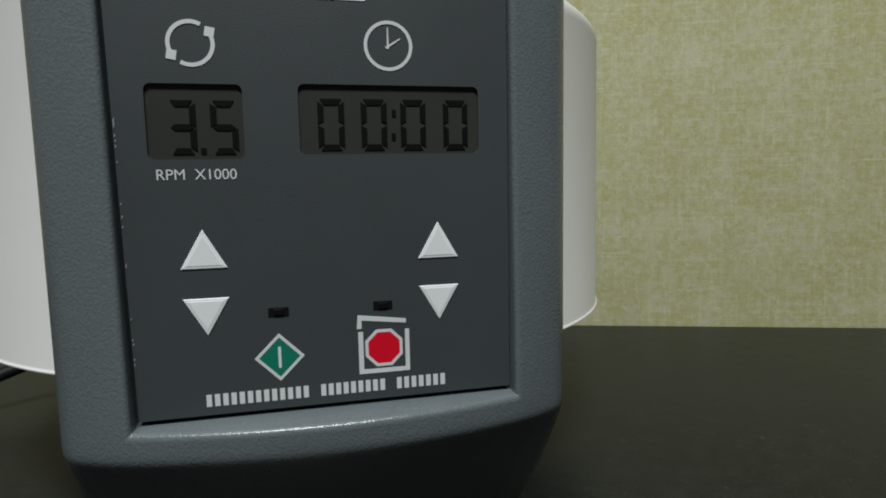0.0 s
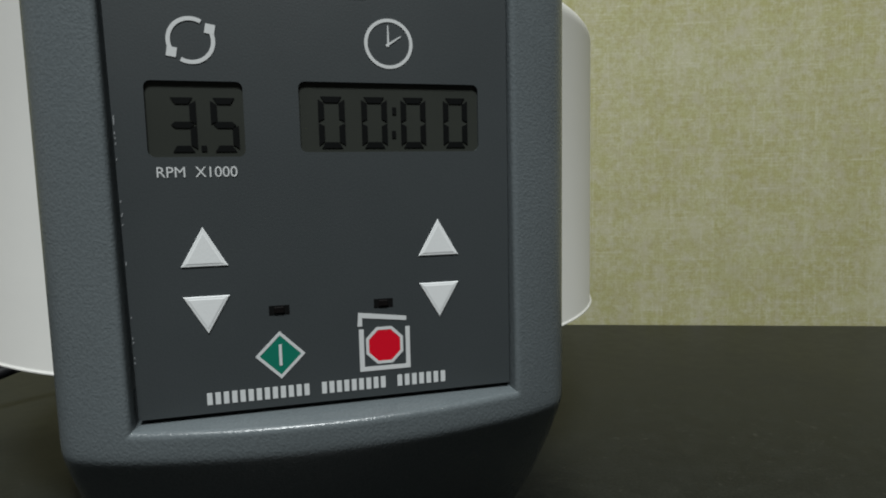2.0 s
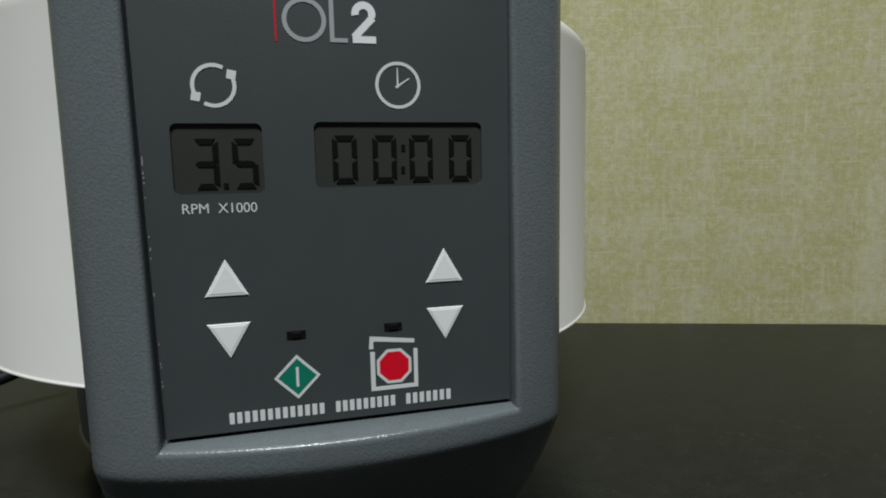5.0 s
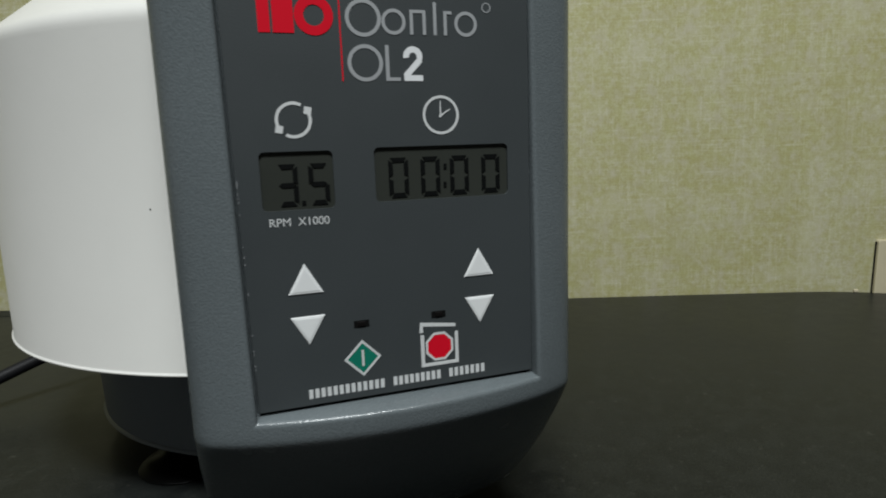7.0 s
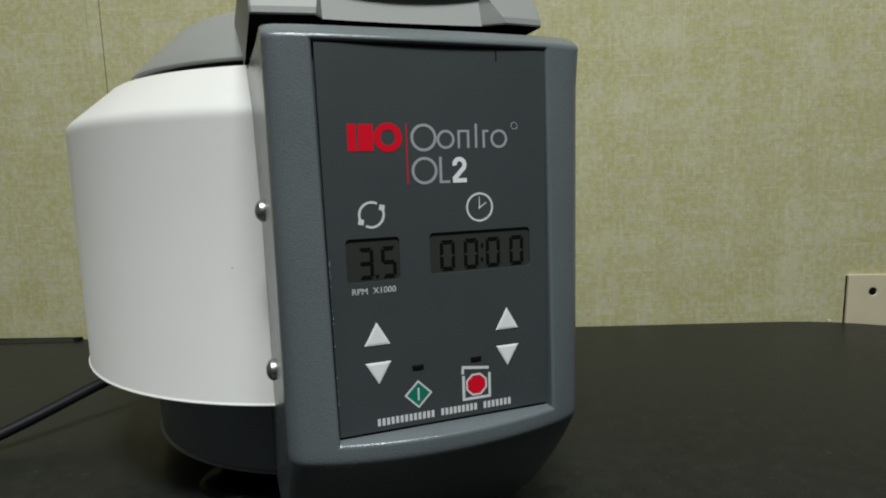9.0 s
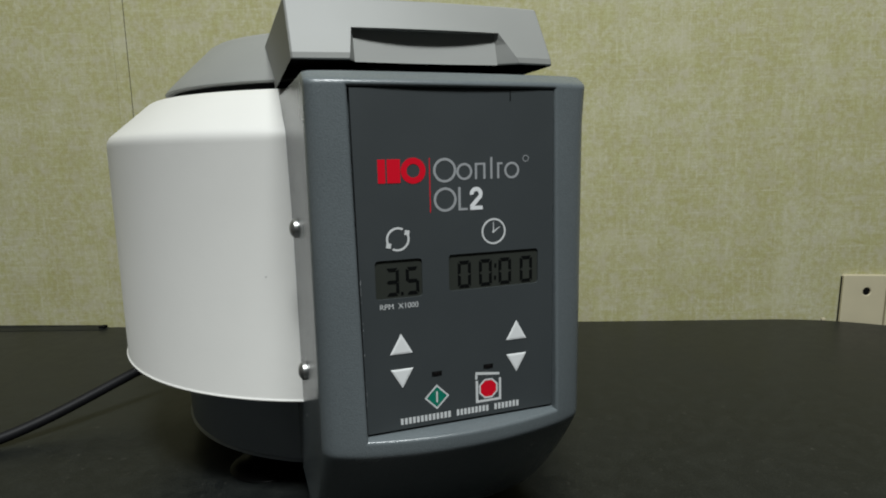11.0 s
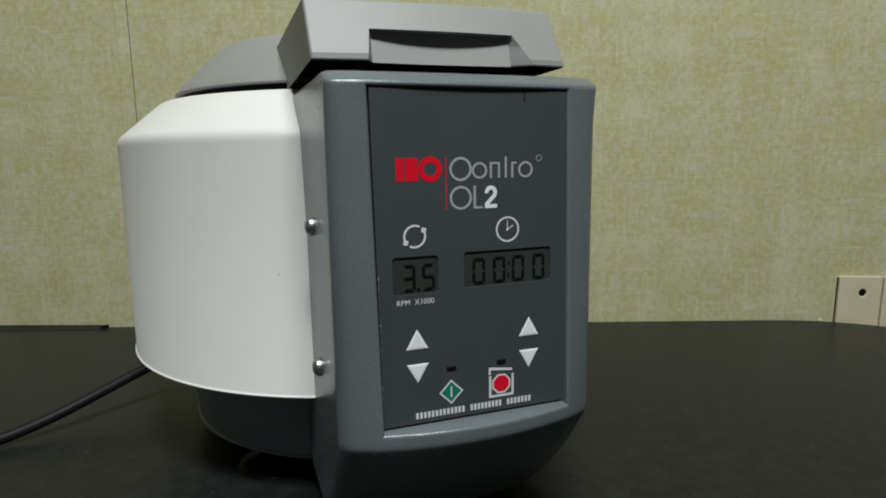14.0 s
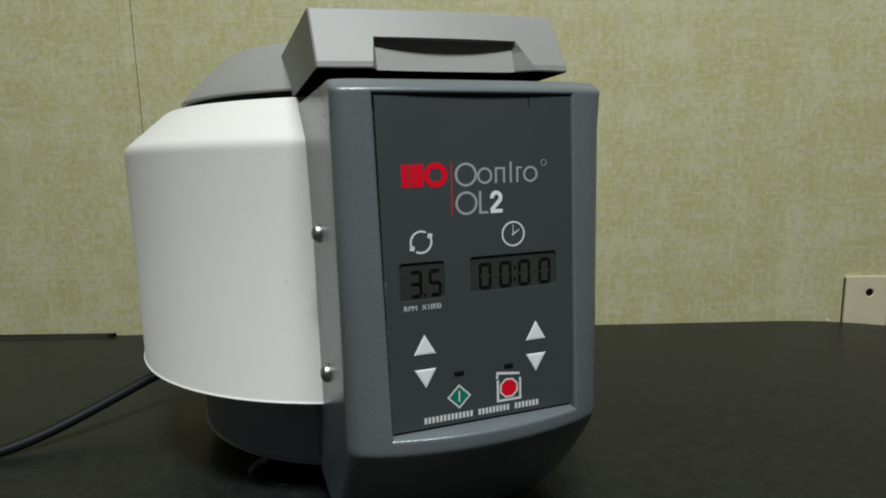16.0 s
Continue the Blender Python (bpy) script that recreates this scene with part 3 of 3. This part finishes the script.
def lid(machine):
    turn = pose(0, 0.25, 0, 0, 0, -1.9)
    dome = part("lid", lathe([(0, 0.2578), (0.1297, 0.2578), (0.1377, 0.2578), (0.1383, 0.2581), (0.1384, 0.2588), (0.1375, 0.2602), (0.1317, 0.2664), (0.1067, 0.2908), (0.1032, 0.2929), (0.0977, 0.2943), (0.05, 0.2978), (0, 0.2984)], 96, (AX[0], AX[1] - 0.25)), LIDGREY, machine, "light grey plastic lid with a front hood", True, 35)
    dome.matrix_local = turn
    # hood: a front face with a finger recess, then sides, top and underside
    z0, z1, wb, wt = 0.2535, 0.2822, 0.0612, 0.0595
    nz0, nz1, nb, nt = z0, 0.2682, 0.0397, 0.0345
    def fy(x, z):
        k = (z - z0) / (z1 - z0)
        return -0.2385 + 0.0165 * k + 0.004 * (x / wb) ** 2
    bm = bmesh.new()
    zs = [z0, z0 + 0.0006, z0 + 0.0030, 0.2590, 0.2630, nz1, 0.2710, 0.2750, 0.2790, z1 - 0.0007, z1]
    grid = []
    for z in zs:
        k = (z - z0) / (z1 - z0)
        w = wb + (wt - wb) * k
        kn = min(1, (z - nz0) / (nz1 - nz0))
        n = nb + (nt - nb) * kn
        o = 0.001 + 0.003 * (1 - kn)
        wl = 0.0599 + 0.0010 * k
        xs = [-wl, -wl + 0.0008, -wl * 0.9, o - n - 0.004, o - n] + [o - n + 2 * n * i / 10 for i in range(1, 10)] + [o + n, o + n + 0.004, w * 0.9, w - 0.0008, w]
        row = []
        for x in xs:
            y = fy(x, z)
            if z == zs[0] or z == zs[-1]:
                y += 0.0007
            if x in (xs[0], xs[-1]):
                y += 0.0008
            if z <= z0 + 0.0031 and abs(x - o) > n - 1e-6:
                y += 0.0012 * (1 - (z - z0) / 0.0030)
            row.append(bm.verts.new((x, y, z)))
        grid.append(row)
    nc, jn = len(grid[0]), zs.index(nz1)
    for j in range(len(zs) - 1):
        for i in range(nc - 1):
            if j < jn and 4 <= i < 14:
                continue
            bm.faces.new((grid[j][i], grid[j][i + 1], grid[j + 1][i + 1], grid[j + 1][i]))
    # recess: back wall bowed inwards, foot nearer the front
    inner = []
    for j in range(jn + 1):
        z = zs[j]
        k = (z - nz0) / (nz1 - nz0)
        row = []
        for i in range(11):
            u = -1 + i / 5
            deep = 0.0086 + 0.0046 * k + 0.0014 * (1 - u * u)
            row.append(bm.verts.new((0.001 + u * 0.0335, -0.2385 + deep, z)))
        inner.append(row)
    for j in range(jn):
        for i in range(10):
            bm.faces.new((inner[j][i], inner[j][i + 1], inner[j + 1][i + 1], inner[j + 1][i]))
        bm.faces.new((grid[j][4], inner[j][0], inner[j + 1][0], grid[j + 1][4]))
        bm.faces.new((grid[j][14], inner[j][10], inner[j + 1][10], grid[j + 1][14]))
    for i in range(10):
        bm.faces.new((grid[jn][4 + i], grid[jn][5 + i], inner[jn][i + 1], inner[jn][i]))
    # sides, top, underside and back
    back = -0.09
    bl = [bm.verts.new((-0.0630 - 0.0035 * (z - z0) / (z1 - z0), back, z)) for z in zs]
    br = [bm.verts.new((0.0630 + 0.0035 * (z - z0) / (z1 - z0), back, z)) for z in zs]
    for j in range(len(zs) - 1):
        bm.faces.new((grid[j][0], grid[j + 1][0], bl[j + 1], bl[j]))
        bm.faces.new((grid[j][-1], grid[j + 1][-1], br[j + 1], br[j]))
    bm.faces.new([*grid[-1], br[-1], bl[-1]])
    under = bm.faces.new([*grid[0][:5], *inner[0], *grid[0][14:], br[0], bl[0]])
    bm.faces.new([*bl, *reversed(br)])
    # the hood is hollow underneath; the hollow is coloured black as deep shade
    bmesh.ops.recalc_face_normals(bm, faces=bm.faces)
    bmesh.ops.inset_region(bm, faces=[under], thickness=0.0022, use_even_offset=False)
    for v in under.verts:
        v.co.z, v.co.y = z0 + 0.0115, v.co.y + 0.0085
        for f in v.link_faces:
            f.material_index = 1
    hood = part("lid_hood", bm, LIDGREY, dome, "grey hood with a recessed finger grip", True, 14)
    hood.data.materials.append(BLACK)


def centrifuge():
    machine = tagged(new("centrifuge"), "benchtop centrifuge with white drum, grey control console and lid", "centrifuge")
    machine.location = (0, 0, 0)
    part("drum", lathe([(0.1380, 0.0800), (0.1760, 0.0800), (0.1778, 0.0754), (0.1787, 0.0749), (0.1794, 0.0753), (0.1794, 0.0758), (0.1788, 0.0762), (0.1785, 0.0768), (0.1785, 0.2215), (0.1784, 0.2235), (0.1781, 0.2251), (0.1774, 0.2268), (0.1764, 0.2283), (0.1748, 0.2298),
                        (0.1505, 0.2506), (0.1485, 0.2518), (0.1465, 0.2525), (0.1430, 0.2527), (0.0, 0.2527)], 160, AX), WHITE, machine, "white enamelled drum with a sloping shoulder", True, 50)
    # black ring added to keep the gap between drum and lid dark
    part("lid_gap_fill", lathe([(0.0, 0.2525), (0.1327, 0.2525), (0.1327, 0.2580), (0.0, 0.2580)], 96, AX), BLACK, machine, "black ring filling the shaded gap under the lid", True, 40)
    part("base", lathe([(0.0, 0.0160), (0.1381, 0.0160), (0.1399, 0.0163), (0.1403, 0.0170), (0.1397, 0.0180), (0.1389, 0.0184), (0.1411, 0.0805), (0.0, 0.0805)], 128, AX), BASEGREY, machine, "dark grey round base under the drum", True, 40)
    for ang in (45, 135, 225, 315):
        fx, fy = AX[0] + 0.121 * math.cos(radians(ang)), AX[1] + 0.121 * math.sin(radians(ang))
        foot = part("foot", lathe([(0.0, 0.0), (0.0255, 0.0), (0.0262, 0.0006), (0.0255, 0.0014), (0.0200, 0.0034), (0.0140, 0.0062), (0.0105, 0.0095), (0.0100, 0.0165), (0.0, 0.0165)], 48, (fx, fy)), GLOSSRUBBER, machine, "glossy black rubber suction foot", True, 40)
    part("console", console_shell(), CONSOLE, machine, "textured grey console housing with a bowed front", True, 32)
    for s in (-1, 1):
        screw(machine, s * 0.0666, 0.0600, 0.1775, s)
        screw(machine, s * 0.0666, 0.0580, 0.1035, s)
        hole = part("small_hole", lathe([(0, 0.0002), (0.0013, 0.0002), (0.0013, -0.002), (0, -0.002)], 12), BLACK, machine)
        hole.matrix_local = pose(s * 0.0652, 0.0640, 0.1965, 0, 90 * s, 0)
    part("paint_pit", lathe([(0, 0.0003), (0.0006, 0.0003), (0.0006, -0.001), (0, -0.001)], 10), BLACK, machine).matrix_local = pose(-0.0035, -0.0088, 0.0815, 75, 0, 0)
    part("speck", lathe([(0, 0.00035), (0.00035, 0.0), (0, -0.00035)], 8), BLACK, machine).location = (-0.0807, 0.0934, 0.1477)
    part("nick", box(-0.0004, 0.0004, -0.0008, 0.0008, -0.0010, 0.0010, 0.0002), BLACK, machine).location = (0.0651, 0.0130, 0.208)
    control_panel(machine)
    lid(machine)


def power_cord():
    curve = bpy.data.curves.new("tmp", "CURVE")
    curve.dimensions, curve.bevel_depth, curve.bevel_resolution, curve.resolution_u = "3D", 0.0044, 5, 32
    s = curve.splines.new("BEZIER")
    s.bezier_points.add(3)
    rows = (((-0.75, 0.34, 0.0044), (-0.86, 0.36, 0.0044), (-0.62, 0.31, 0.0044)),
            ((-0.300, 0.2620, 0.0044), (-0.36, 0.263, 0.0044), (-0.262, 0.2650, 0.0046)),
            ((-0.182, 0.3150, 0.0325), (-0.212, 0.2965, 0.0255), (-0.150, 0.335, 0.040)),
            ((-0.070, 0.37, 0.050), (-0.10, 0.365, 0.048), (-0.05, 0.34, 0.050)))
    for p, (c, l, r) in zip(s.bezier_points, rows):
        p.co, p.handle_left, p.handle_right = c, l, r
    ob = new("tmp", curve)
    bpy.context.view_layer.update()
    me = bpy.data.meshes.new_from_object(ob.evaluated_get(bpy.context.evaluated_depsgraph_get()))
    bpy.data.objects.remove(ob)
    me.materials.clear()
    me.materials.append(RUBBER)
    me.polygons.foreach_set("use_smooth", [True] * len(me.polygons))
    tagged(new("power_cord", me), "black rubber power cord trailing over the bench", "cable")


room()
bench()
wall_plates()
centrifuge()
power_cord()
